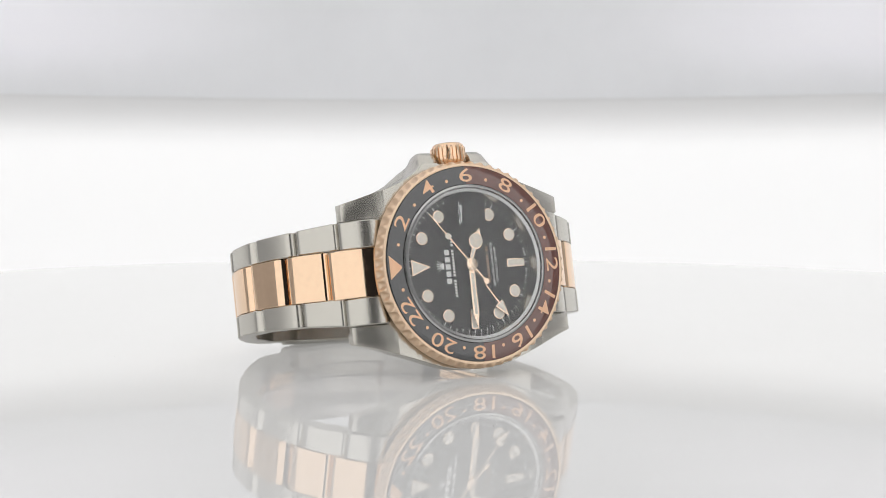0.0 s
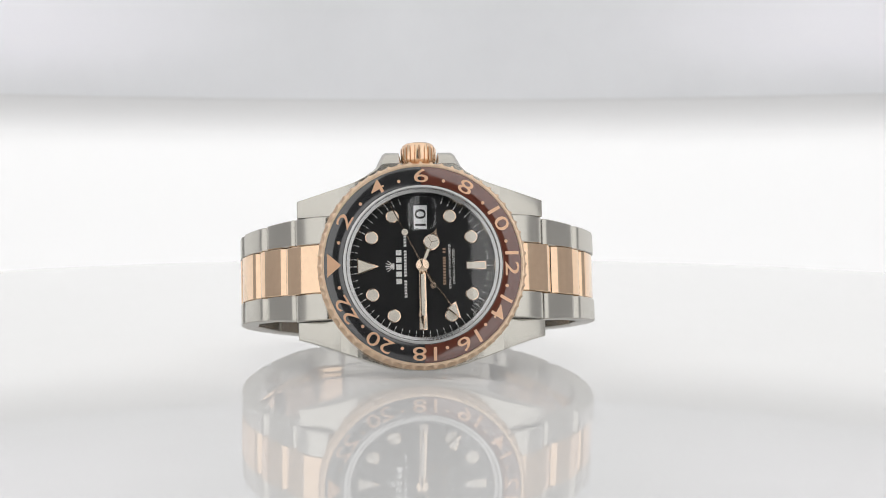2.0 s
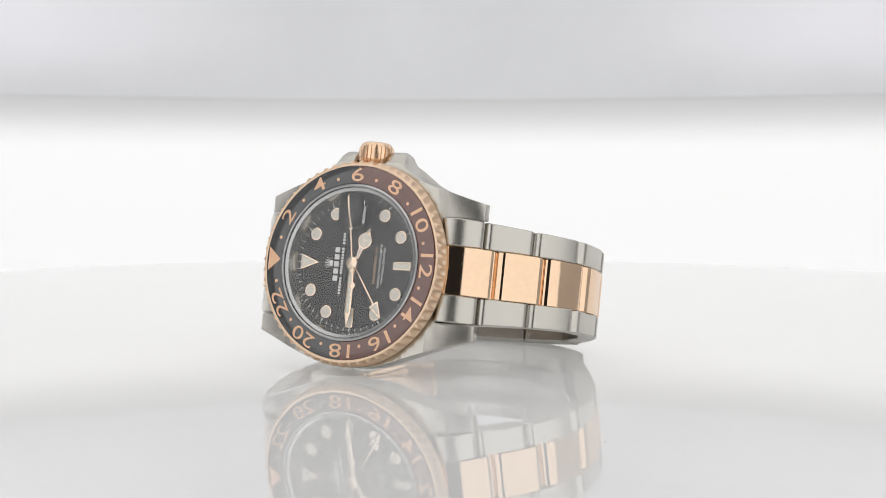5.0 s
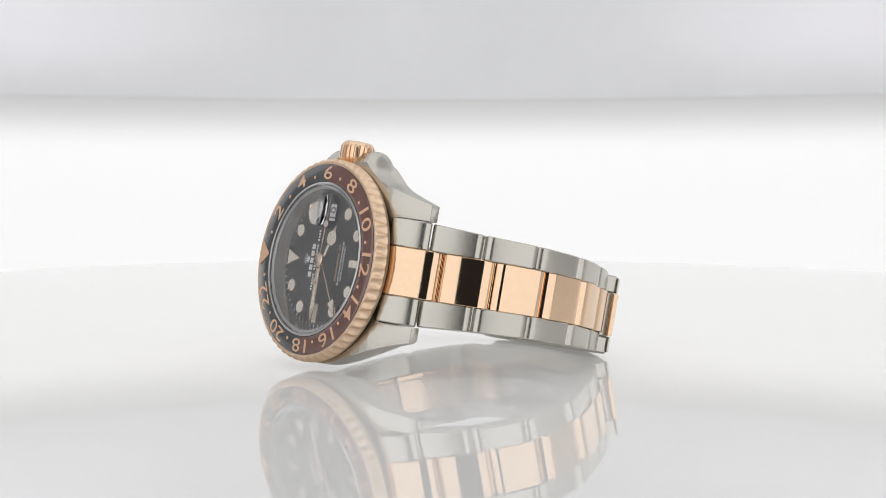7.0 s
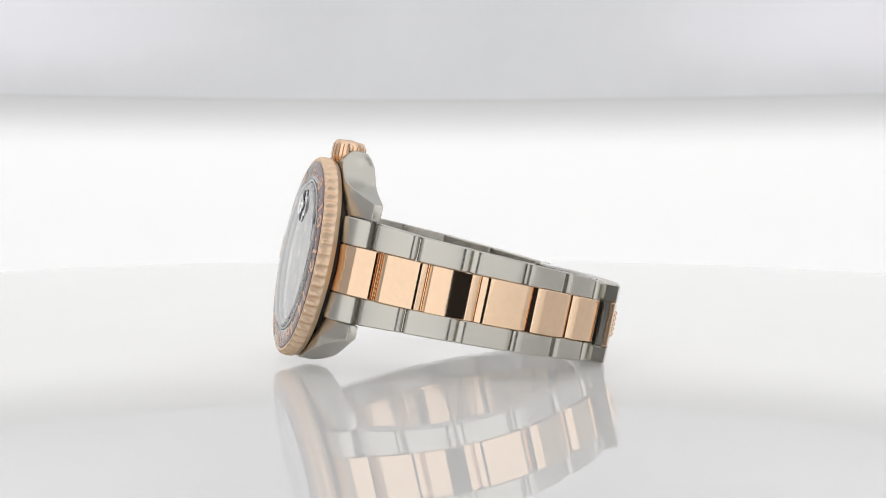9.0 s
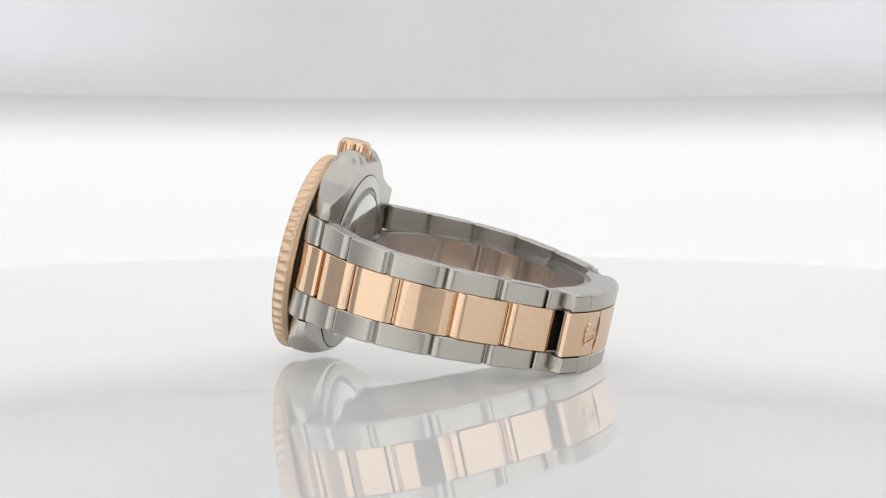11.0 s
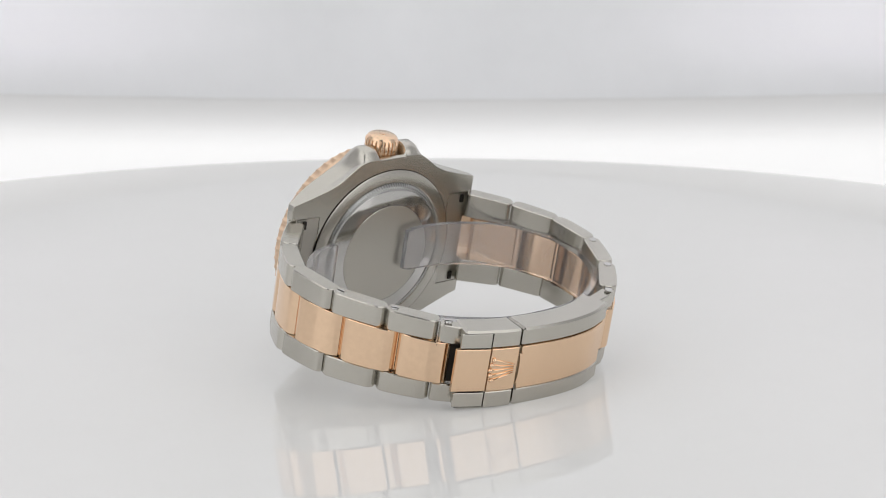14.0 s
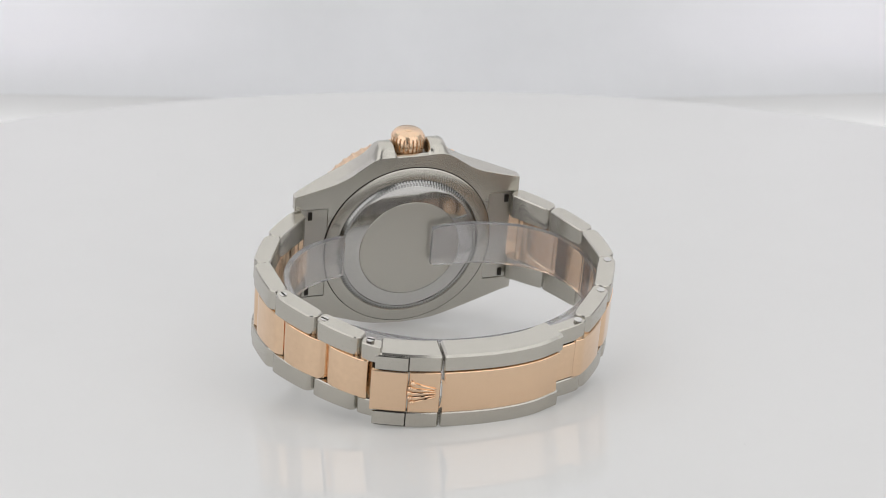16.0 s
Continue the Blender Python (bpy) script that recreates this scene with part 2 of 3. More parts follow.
def build_turntable():
    root = new("turntable")
    tagged(root, "round glossy white acrylic turntable that turns and tips", "turntable")
    R = DISC_RADIUS / MM
    part("disc", lathe([(0, -5), (R - 0.6, -5), (R, -4.4), (R, -0.7), (R - 0.2, -0.2), (R - 0.7, 0), (R - 1.2, 0), (0, 0)], 256), acrylic_glowing, root, smooth=30)
    part("hub", lathe([(0, -40), (22, -40), (25, -37), (25, -5.2), (0, -5.2)], 64), steel_polished, root, smooth=30)
    rng = random.Random(4)
    bm = bmesh.new()
    for _ in range(46):
        a, r = rng.uniform(0, 6.283), R * math.sqrt(rng.uniform(0.05, 0.93))
        s = rng.choice((0.04, 0.05, 0.06, 0.08, 0.11))
        bmesh.ops.create_icosphere(bm, subdivisions=1, radius=s, matrix=Matrix.Translation((r * math.cos(a), r * math.sin(a), s * 0.4))
                                   @ Matrix.Rotation(rng.uniform(0, 3), 4, "Z") @ Matrix.Diagonal((rng.uniform(0.6, 2.0), 1, 0.5, 1)))
    tagged(part("dust", bm, dust_grey, root, "fine grey specks of dust"), kind="stuff")
    bm = lathe([(0, -122), (60, -122), (60, -116), (18, -110), (18, -58), (24, -52), (24, -47), (0, -44)], 64)
    tagged(part("pedestal", bm, steel_polished, smooth=30), "steel pedestal carrying the turntable", "pedestal")
    return root


turntable = build_turntable()

# ---- the watch: u to 3 o'clock, v to 12 o'clock, w out of the dial, in mm ----
watch = new("wristwatch")
tagged(watch, "steel and rose gold wristwatch with brown-black bezel lying sideways", "watch")
DIAL_W = -1.75


def interp(x, table):
    for (a, p), (b, q) in zip(table, table[1:]):
        if x <= b:
            f = (x - a) / (b - a)
            return p + (q - p) * max(f, 0)
    return table[-1][1]


# half outlines by distance from the middle: the crown's side, the plain side and its back edge; the guards beside the crown by height
CROWN_SIDE = [(0, 19.7), (4, 19.5), (6, 19.2), (8, 18.6), (10, 17.75), (12.5, 16.55), (14.5, 15.85), (17, 15.15), (20, 14.3), (24.2, 13.2)]
PLAIN_SIDE = [(0, 19.8), (3, 19.75), (6, 19.4), (9, 18.5), (11.5, 17.6), (14.0, 16.7), (17.6, 15.3), (21.0, 14.1), (24.2, 13.2)]
PLAIN_BACK = [(0, 18.5), (6, 18.1), (9, 17.4), (14.0, 15.8), (17.6, 14.6), (21.0, 13.4), (24.2, 12.5)]
GUARD = [(-2.85, 20.1), (-3.3, 20.8), (-3.9, 21.6), (-4.6, 22.2), (-5.6, 22.55), (-6.7, 22.5), (-7.7, 22.2), (-8.5, 21.5), (-9.2, 20.4)]
SLOT = [19.9, 19.9, 19.9, 19.9, 19.9, 19.9, 20.1, 20.6, 20.4]  # the recess behind the crown, at the same heights
BACK_WEIGHT = [(0, 1.0), (6.3, 1.0), (7.6, 0.85), (9.2, 0.52), (10.5, 0.3), (12.5, 0.1), (15.0, 0.0)]
GUARD_WEIGHT = [(0, 0.0), (3.3, 0.0), (3.75, 1.0), (6.3, 1.0), (7.0, 0.88), (7.6, 0.58), (8.2, 0.30), (9.2, 0.10), (10.5, 0.02), (12.5, 0.0)]
NOTCH_U, NOTCH_V = 10.1, 17.2
LUG_SIX, LUG_TWELVE = -24.1, 23.5


def build_case():
    bm = bmesh.new()
    half = [1.5, 3.3, 3.75, 5.0, 6.3, 7.0, 7.6, 8.2, 9.2, 10.5, 11.5, 12.5, 14.0, 15.6, NOTCH_V, 18.5, 20.0, 21.5, 22.6]
    vs = [LUG_SIX] + [-v for v in half[::-1]] + [0.0] + half + [LUG_TWELVE]
    rows = []
    for v in vs:
        a = abs(v)
        top, bot = -2.85 - 4.3 * (max(0, a - 11) / 13) ** 1.6, -9.2 + 0.25 * (a / 24) ** 2
        levels = [(w + 2.85) / -6.35 for w, _ in GUARD]
        g, base = interp(a, GUARD_WEIGHT), interp(a, CROWN_SIDE)
        gb = interp(a, BACK_WEIGHT)
        side, back = interp(a, PLAIN_SIDE), interp(a, PLAIN_BACK)
        crown_col = [bm.verts.new((SLOT[k] if a < 3.4 else base + (gb if k > 7 else max(g, 0.55 * gb) if k == 7 else g) * (GUARD[k][1] - base), v, top + (bot - top) * f)) for k, f in enumerate(levels)]
        plain_col = [bm.verts.new((-(side + (back - side) * max(0, (f - 0.35) / 0.65) ** 1.8), v, top + (bot - top) * f)) for f in levels]
        rows.append((plain_col, [bm.verts.new((u, v, top)) for u in (-NOTCH_U, NOTCH_U)], [bm.verts.new((u, v, bot)) for u in (-NOTCH_U, NOTCH_U)], crown_col))
    for (p0, t0, b0, c0), (p1, t1, b1, c1), v0, v1 in zip(rows, rows[1:], vs, vs[1:]):
        lug = abs((v0 + v1) / 2) > NOTCH_V
        quads = [(p0[0], t0[0], t1[0], p1[0]), (t0[1], c0[0], c1[0], t1[1]), (p0[-1], b0[0], b1[0], p1[-1]), (b0[1], c0[-1], c1[-1], b1[1])]
        quads += [(c0[k], c0[k + 1], c1[k + 1], c1[k]) for k in range(len(c0) - 1)] + [(p0[k], p0[k + 1], p1[k + 1], p1[k]) for k in range(len(p0) - 1)]
        quads += [(t0[0], b0[0], b1[0], t1[0]), (t0[1], b0[1], b1[1], t1[1])] if lug else [(t0[0], t0[1], t1[1], t1[0]), (b0[0], b0[1], b1[1], b1[0])]
        for q in quads:
            bm.faces.new(q)
    for (p, t, b, c), v in zip(rows, vs):
        if v in (LUG_SIX, LUG_TWELVE):
            bm.faces.new(p + [b[0], t[0]])
            bm.faces.new(c + [b[1], t[1]])
        if abs(abs(v) - NOTCH_V) < 1e-6:
            bm.faces.new((t[0], t[1], b[1], b[0]))
    bmesh.ops.recalc_face_normals(bm, faces=bm.faces)
    edges = [e for e in bm.edges if len(e.link_faces) == 2 and e.calc_face_angle(0) > radians(58)]
    bmesh.ops.bevel(bm, geom=edges, offset=0.2, segments=2, affect="EDGES", profile=0.5, clamp_overlap=True)
    case = part("case", bm, steel_case, watch, "brushed steel case with four lugs", smooth=32)
    for face in case.data.polygons:  # the level front and back stay flat
        if abs(face.normal.z) > 0.965:
            face.use_smooth = False
    # Dark ring that paints the shade of the gap below the bezel.
    part("gap_shade_ring", lathe([(17.4, -1.95), (18.5, -1.95), (18.6, -2.2), (18.6, -3.9), (17.4, -3.9)], 160), gap_shade, case, smooth=30)
    return case


case = build_case()


def build_bezel():
    # (radius, height, depth of the scallops)
    profile = [(18.4, -2.7, 0), (19.4, -2.7, 0), (19.62, -2.5, 0), (19.7, -2.0, 0), (19.92, -1.8, 0), (19.98, -1.6, 0.10), (20.0, -1.3, 0.34), (20.0, -0.95, 0.52), (20.0, -0.55, 0.62), (19.98, -0.2, 0.64),
               (19.9, 0.1, 0.60), (19.75, 0.36, 0.48), (19.5, 0.57, 0.22), (19.3, 0.67, 0), (19.0, 0.72, 0), (18.82, 0.66, 0), (18.75, 0.3, 0), (18.3, 0.3, 0), (18.3, -2.7, 0)]

    def teeth(i, a):
        x = abs((60 * a / (2 * math.pi)) % 1.0 - 0.5)
        return -profile[i][2] * max(0.0, 1 - (x / 0.43) ** 2)
    ring = part("bezel_ring", lathe([(r, w) for r, w, _ in profile], 960, teeth), gold_bezel, watch, "rose gold bezel ring with fluted edge", smooth=48)

    def half(name, start, mat, label):
        bm = bmesh.new()
        prof = [(15.25, 0.3), (15.3, 0.98), (15.45, 1.05), (18.6, 0.8), (18.75, 0.7), (18.75, 0.3)]
        cols = []
        for k in range(97):
            a = radians(start + 180 * k / 96)
            cols.append([bm.verts.new((r * math.sin(a), r * math.cos(a), w)) for r, w in prof])
        for p, q in zip(cols, cols[1:]):
            for i in range(len(prof)):
                j = (i + 1) % len(prof)
                bm.faces.new((p[i], p[j], q[j], q[i]))
        bm.faces.new(cols[0])
        bm.faces.new(cols[-1][::-1])
        return part(name, bm, mat, ring, label, smooth=40)
    brown = half("bezel_insert", 90, ceramic_brown, "glossy brown ceramic half of the bezel insert")
    black = half("bezel_insert", -90, ceramic_black, "glossy black ceramic half of the bezel insert")
    w = lambda r: 1.05 - 0.25 * (r - 15.45) / 3.15
    for n in range(2, 24, 2):
        a = 15 * n
        r = 17.05
        writing(str(n), 3.75, r * math.sin(radians(a)), r * math.cos(radians(a)), w(r) + 0.01, a, numeral_gold, "numeral", brown if 90 <= a <= 270 else black,
                width=2.75 if n < 10 else 5.3 if n >= 20 else 4.6, thick=0.03, heavy=0.003, cone=0.25 / 3.15)
    for n in range(1, 24, 2):
        a = radians(15 * n)
        r = 16.5
        part("dot", prism(circle(0.33, r * math.sin(a), r * math.cos(a), 16), w(r) - 0.1, w(r) + 0.03), numeral_gold, brown if 90 <= 15 * n <= 270 else black)
    part("triangle", prism([(-2.3, 18.2), (2.3, 18.2), (0, 15.5)], 0.6, 1.03), numeral_gold, black, "rose gold triangle at the top")


build_bezel()


def build_dial():
    dial = part("dial", lathe([(0, DIAL_W - 0.2), (13.3, DIAL_W - 0.2), (13.3, DIAL_W), (0, DIAL_W)], 96), dial_black, watch, "glossy black dial with cream markers")
    part("rehaut", lathe([(13.15, DIAL_W + 0.02), (13.9, 0.55), (14.5, 0.75), (14.5, -1.7), (13.15, -1.74)], 192), steel_dull, watch, "grey steel inner ring", smooth=40)
    part("crystal_gasket", lathe([(14.65, 0.2), (14.65, 1.12), (14.85, 1.2), (15.2, 1.05), (15.2, 0.2)], 192), steel_dull, watch, "grey ring round the crystal", smooth=40)
    z = DIAL_W

    def marker(outline, inner):
        m = part("hour_marker", prism(outline, z, z + 0.32, 0.06), gold_pale, dial, smooth=40)
        part("lume", prism(inner, z + 0.1, z + 0.34), lume, m)
    for h in range(12):
        if h in (0, 3, 6, 9):
            continue
        a = radians(30 * h)
        u, v = 11.0 * math.sin(a), 11.0 * math.cos(a)
        marker(circle(1.27, u, v), circle(1.08, u, v))
    marker([(-1.62, 12.35), (1.62, 12.35), (0, 8.15)], [(-1.32, 12.17), (1.32, 12.17), (0, 8.75)])
    for h in (6, 9):
        bar, inn = [(-0.8, 8.4), (-0.8, 12.35), (0.8, 12.35), (0.8, 8.4)], [(-0.62, 8.58), (-0.62, 12.17), (0.62, 12.17), (0.62, 8.58)]
        marker(turned(bar, 30 * h)[::-1], turned(inn, 30 * h)[::-1])
    for k in range(60):
        if 13 <= k <= 17:
            continue
        hw = 0.07 if k % 5 else 0.10
        t = turned([(-hw, 12.5 if k % 5 else 12.42), (-hw, 13.05), (hw, 13.05), (hw, 12.5 if k % 5 else 12.42)], 6 * k)
        part("minute_tick", prism(t[::-1], z, z + 0.02), print_white, dial)
    # printing
    def bars(spans, v, height, mat, name):
        for a, b in spans:
            part(name, prism([(a, v - height / 2), (b, v - height / 2), (b, v + height / 2), (a, v + height / 2)], z, z + 0.02), mat, dial)
    def letters(count, u0, u1, v, height, mat, name, fill=0.68):
        """A row of small upright bars, one for each letter; 0 in count leaves a space."""
        step = (u1 - u0) / len(count)
        for k, c in enumerate(count):
            if c:
                a = u0 + (k + (1 - fill) / 2) * step
                bars([(a, a + fill * step)], v, height, mat, name)
    letters([1] * 5, -3.6, 3.3, 4.4, 1.05, print_white, "printed_block", 0.74)
    letters([1] * 6 + [0] + [1] * 9 + [0] + [1] * 4, -6.1, 6.0, 3.15, 0.52, print_white, "printed_bar")
    letters([1] * 10 + [0] + [1] * 2, -3.7, 3.5, -4.3, 0.55, print_tan, "printed_bar")
    writing("SUPERLATIVE CHRONOMETER", 0.62, -0.1, -5.35, z + 0.02, 0, print_white, "printed_line", dial, width=8.6)
    writing("OFFICIALLY CERTIFIED", 0.62, -0.1, -6.1, z + 0.02, 0, print_white, "printed_line", dial, width=6.8)
    for txt, a in (("SWISS", 188.5), ("MADE", 171.5)):
        writing(txt, 0.3, 12.75 * math.sin(radians(a)), 12.75 * math.cos(radians(a)), z + 0.02, a + 180, print_white, "printed_word", dial)
    # small emblem: five rays on a base
    for k in range(5):
        a = radians(-38 + 19 * k)
        o = [(-0.1, 0.35), (0.1, 0.35), (0.06, 1.75), (-0.06, 1.75)]
        o = [(u * math.cos(a) + v * math.sin(a), -u * math.sin(a) * 0.6 + v * math.cos(a) + 5.25) for u, v in o]
        part("emblem_ray", prism(o, z, z + 0.03), print_white, dial)
    part("emblem_base", prism([(-0.55, 5.25), (0.55, 5.25), (0.65, 5.6), (-0.65, 5.6)], z, z + 0.03), print_white, dial)
    # date
    win = part("date_window", prism([(7.95, -0.9), (11.25, -0.9), (11.25, 0.9), (7.95, 0.9)], z, z + 0.02), date_white, dial, "white date window reading 10")
    writing("10", 2.1, 9.6, 0.0, z + 0.025, 0, ink_black, "date_numeral", win, width=2.3)
    return dial


dial = build_dial()


def build_pointers():
    z = DIAL_W + 0.55
    hour = part("hour_hand", prism(turned([(-0.42, 0), (-0.42, 3.3), (-1.15, 3.75), (-1.55, 4.6), (-1.5, 5.4), (-0.95, 6.1), (-0.5, 6.5), (0, 7.7), (0.5, 6.5), (0.95, 6.1), (1.5, 5.4), (1.55, 4.6), (1.15, 3.75), (0.42, 3.3), (0.42, 0)], 112.5)[::-1], z, z + 0.15, 0.04), gold_pale, watch, smooth=40)
    part("lume", prism(turned(circle(1.38, 0, 4.95, 24), 112.5), z + 0.1, z + 0.17), lume, hour)
    part("lume", prism(turned([(-0.26, 0.9), (-0.26, 3.4), (0.26, 3.4), (0.26, 0.9)], 112.5)[::-1], z + 0.1, z + 0.17), lume, hour)
    for k in range(3):
        c = turned([(-0.05, 0), (-0.05, 1.15), (0.05, 1.15), (0.05, 0)], 180 + 120 * k)
        part("spoke", prism(turned([(u, v + 4.95) for u, v in c], 112.5)[::-1], z + 0.12, z + 0.19), gold_pale, hour)
    z += 0.3
    gmt = part("gmt_hand", prism(turned([(-0.12, -1), (-0.12, 9.3), (-1.15, 9.3), (0, 12.7), (1.15, 9.3), (0.12, 9.3), (0.12, -1)], 235)[::-1], z, z + 0.12, 0.03), gold_pale, watch, smooth=40)
    part("lume", prism(turned([(-0.8, 9.5), (0, 11.95), (0.8, 9.5)], 235)[::-1], z + 0.08, z + 0.14), lume, gmt)
    z += 0.3
    minute = part("minute_hand", prism(turned([(-0.62, 0), (-0.7, 9.4), (0, 12.3), (0.7, 9.4), (0.62, 0)], 270)[::-1], z, z + 0.15, 0.05), gold_pale, watch, smooth=40)
    part("lume", prism(turned([(-0.3, 1.7), (-0.3, 9.6), (0.3, 9.6), (0.3, 1.7)], 270)[::-1], z + 0.1, z + 0.17), lume, minute)
    z += 0.3
    second = part("second_hand", prism([(-0.16, -4.3), (-0.1, 12.9), (0.1, 12.9), (0.16, -4.3)][::-1], z, z + 0.1), gold_pale, watch, "thin second hand")
    part("lume", prism(circle(0.62, 0, 7.15, 20), z - 0.02, z + 0.12), lume, second)
    part("counterweight", prism(circle(0.58, 0, -4.4, 20), z - 0.01, z + 0.11), gold_pale, second)
    part("hand_cap", lathe([(1.25, DIAL_W + 0.4), (1.25, z + 0.15), (1.1, z + 0.25), (0.45, z + 0.28), (0.3, z + 0.36), (0, z + 0.36)], 32), gold_pale, watch, smooth=40)
    return second


second_hand = build_pointers()


def build_crystal():
    c = part("crystal", lathe([(0, 0.42), (14.5, 0.42), (14.6, 0.5), (14.6, 1.4), (14.35, 1.65), (0, 1.68)], 128), sapphire, watch, "clear sapphire crystal", smooth=30)
    c.visible_shadow = False
    # magnifier over the date: a small dome with a rounded oblong outline
    bm = bmesh.new()
    RAD, n = 7.2, 48
    cu, a, b = 9.75, 3.35, 2.75
    loops = []
    for f in (1.0, 0.98, 0.9, 0.75, 0.55, 0.35, 0.15):
        ring = []
        for k in range(n):
            t = 2 * math.pi * k / n
            c4, s4 = math.cos(t), math.sin(t)
            q = (abs(c4) ** 4 + abs(s4) ** 4) ** -0.25
            u, v = f * a * c4 * q * 0.96, f * b * s4 * q
            h = 1.9 + 0.75 + math.sqrt(max(RAD ** 2 - u * u - v * v, 0)) - RAD if f < 1 else 1.72
            ring.append(bm.verts.new((cu + u, v, max(h, 1.72))))
        loops.append(ring)
    top = bm.verts.new((cu, 0, 2.65))
    for p, q in zip(loops, loops[1:]):
        for k in range(n):
            j = (k + 1) % n
            bm.faces.new((p[k], p[j], q[j], q[k]))
    for k in range(n):
        bm.faces.new((loops[-1][k], loops[-1][(k + 1) % n], top))
    bm.faces.new(loops[0][::-1])
    m = part("magnifier", bm, lens_glass, c, "domed date magnifier", smooth=35)
    m.visible_shadow = False


build_crystal()


def along_u(bm):
    """Turn a lathe's axis from w to u (towards 3 o'clock)."""
    bmesh.ops.rotate(bm, cent=(0, 0, 0), matrix=Matrix.Rotation(radians(90), 3, "Y"), verts=bm.verts)
    return bm


def build_crown():
    def flute(i, a):
        x = abs((24 * a / (2 * math.pi)) % 1.0 - 0.5)
        return -0.30 * min(1.0, max(0.0, (x - 0.30) / 0.09)) if 2 <= i <= 4 else 0
    bm = along_u(lathe([(0, 19.0), (2.3, 19.0), (3.2, 20.4), (3.4, 20.8), (3.4, 23.1), (3.1, 23.45), (3.0, 23.75), (2.5, 24.1), (0, 24.3)], 480, flute))
    bmesh.ops.translate(bm, vec=(0, 0, -5.0), verts=bm.verts)
    crown = part("winding_crown", bm, gold_brushed, watch, "fluted rose gold winding crown", smooth=45)
    bm = along_u(lathe([(0, 24.1), (0.7, 24.1), (0.7, 24.3), (0, 24.38)], 24))
    bmesh.ops.translate(bm, vec=(0, 0, -5.0), verts=bm.verts)
    part("emblem", bm, gold_polished, crown)


build_crown()


def build_caseback():
    rim = part("caseback", lathe([(17.75, -8.6), (17.75, -9.3), (17.5, -9.42), (15.3, -9.6), (15.1, -9.5), (15.1, -8.6)], 192), steel_case, watch, "brushed steel caseback", smooth=30)
    part("groove", lathe([(17.92, -8.6), (17.92, -9.21), (17.74, -9.21), (17.74, -8.6)], 128), gap_shade, rim)

    def knurl(i, a):
        x = abs((144 * a / (2 * math.pi)) % 1.0 - 0.5)
        return -0.32 if x > 0.28 and i in (1, 2) else 0
    part("knurled_ring", lathe([(15.05, -8.6), (15.05, -9.55), (14.6, -9.98), (14.0, -10.1), (13.9, -8.6)], 1152, knurl), steel_dull, rim, smooth=30)
    part("polished_cone", lathe([(13.95, -9.95), (13.4, -10.12), (10.6, -10.6), (10.6, -10.0)], 192), steel_polished, rim, smooth=30)
    part("centre_disc", lathe([(10.58, -10.5), (10.45, -10.64), (0, -10.64)], 128), steel_satin, rim, smooth=30)


build_caseback()

# ---- bracelet: joints (v, w) along the outer face, from the 6 o'clock and the 12 o'clock lugs to the clasp ----
SIX = [(-23.9, -7.8), (-31.6, -15.1), (-36.7, -24.7), (-35.9, -36.2), (-30.5, -45.9), (-23.9, -54.0)]
TWELVE = [(23.7, -7.8), (29.8, -15.9), (34.0, -25.6), (34.1, -36.4), (29.0, -46.7), (21.0, -55.6)]
HALF = [9.9, 9.25, 8.85, 8.55, 8.3, 8.05, 7.9]
SAG_SIX = [0.0, 0.05, 0.15, 0.1, -0.1, -0.3, -0.45]
SAG_TWELVE = [0.2, 0.5, 0.6, 0.45, 0.1, -0.25, -0.4]
GOLD_HALF = [4.6, 4.5, 4.4, 4.3, 4.2, 4.1, 4.0]
STAGGER = 2.9  # the rose gold links sit this much nearer to the clasp than the steel ones


def bar_piece(p, q, u0, u1, u2, u3, out, shoulder=0.13, bulge=0.3, thick=2.75, gap=0.27, drop=0.95, rise=0.0, bevel=0.2):
    """A link between joints p and q (v, w): across u0..u1 at p and u2..u3 at q; out: the side that faces away from the wrist."""
    P, Q = Vector(p), Vector(q)
    t = (Q - P)
    L = t.length
    t.normalize()
    n = Vector((-t.y, t.x))
    if n.dot(Vector(out)) < 0:
        n = -n
    prof = []
    S = [0, 0.012, 0.03, 0.055, 0.085, 0.12, 0.16, 0.21, 0.35, 0.5, 0.65, 0.79, 0.84, 0.88, 0.915, 0.945, 0.97, 0.988, 1.0]
    for s in S:
        e = min(s, 1 - s)
        d = drop * max(0, 1 - e / shoulder) ** 2.4
        h = rise + bulge * (1 - (2 * s - 1) ** 2) - d
        prof.append((gap + (L - 2 * gap) * s, h))
    low = [(gap + (L - 2 * gap) * s + (e if s < 0.5 else -e), -thick + c) for s, e, c in
           ((1.0, 0.0, 1.0), (1.0, 0.18, 0.45), (1.0, 0.55, 0.12), (1.0, 1.0, 0.0), (0.0, 1.0, 0.0), (0.0, 0.55, 0.12), (0.0, 0.18, 0.45), (0.0, 0.0, 1.0))]
    loop = prof + low
    bm = bmesh.new()
    sides = []
    for a, b in ((u0, u2), (u1, u3)):
        ring = []
        for s, h in loop:
            f = s / L
            c = P + t * s + n * h
            ring.append(bm.verts.new((a + (b - a) * f, c.x, c.y)))
        sides.append(ring)
    k = len(loop)
    for i in range(k):
        j = (i + 1) % k
        bm.faces.new((sides[0][i], sides[0][j], sides[1][j], sides[1][i]))
    f0, f1 = bm.faces.new(sides[0]), bm.faces.new(sides[1][::-1])
    bmesh.ops.recalc_face_normals(bm, faces=bm.faces)
    if bevel:
        bmesh.ops.bevel(bm, geom=list(set(f0.edges) | set(f1.edges)), offset=bevel, segments=1, affect="EDGES", profile=0.5)
    return bm


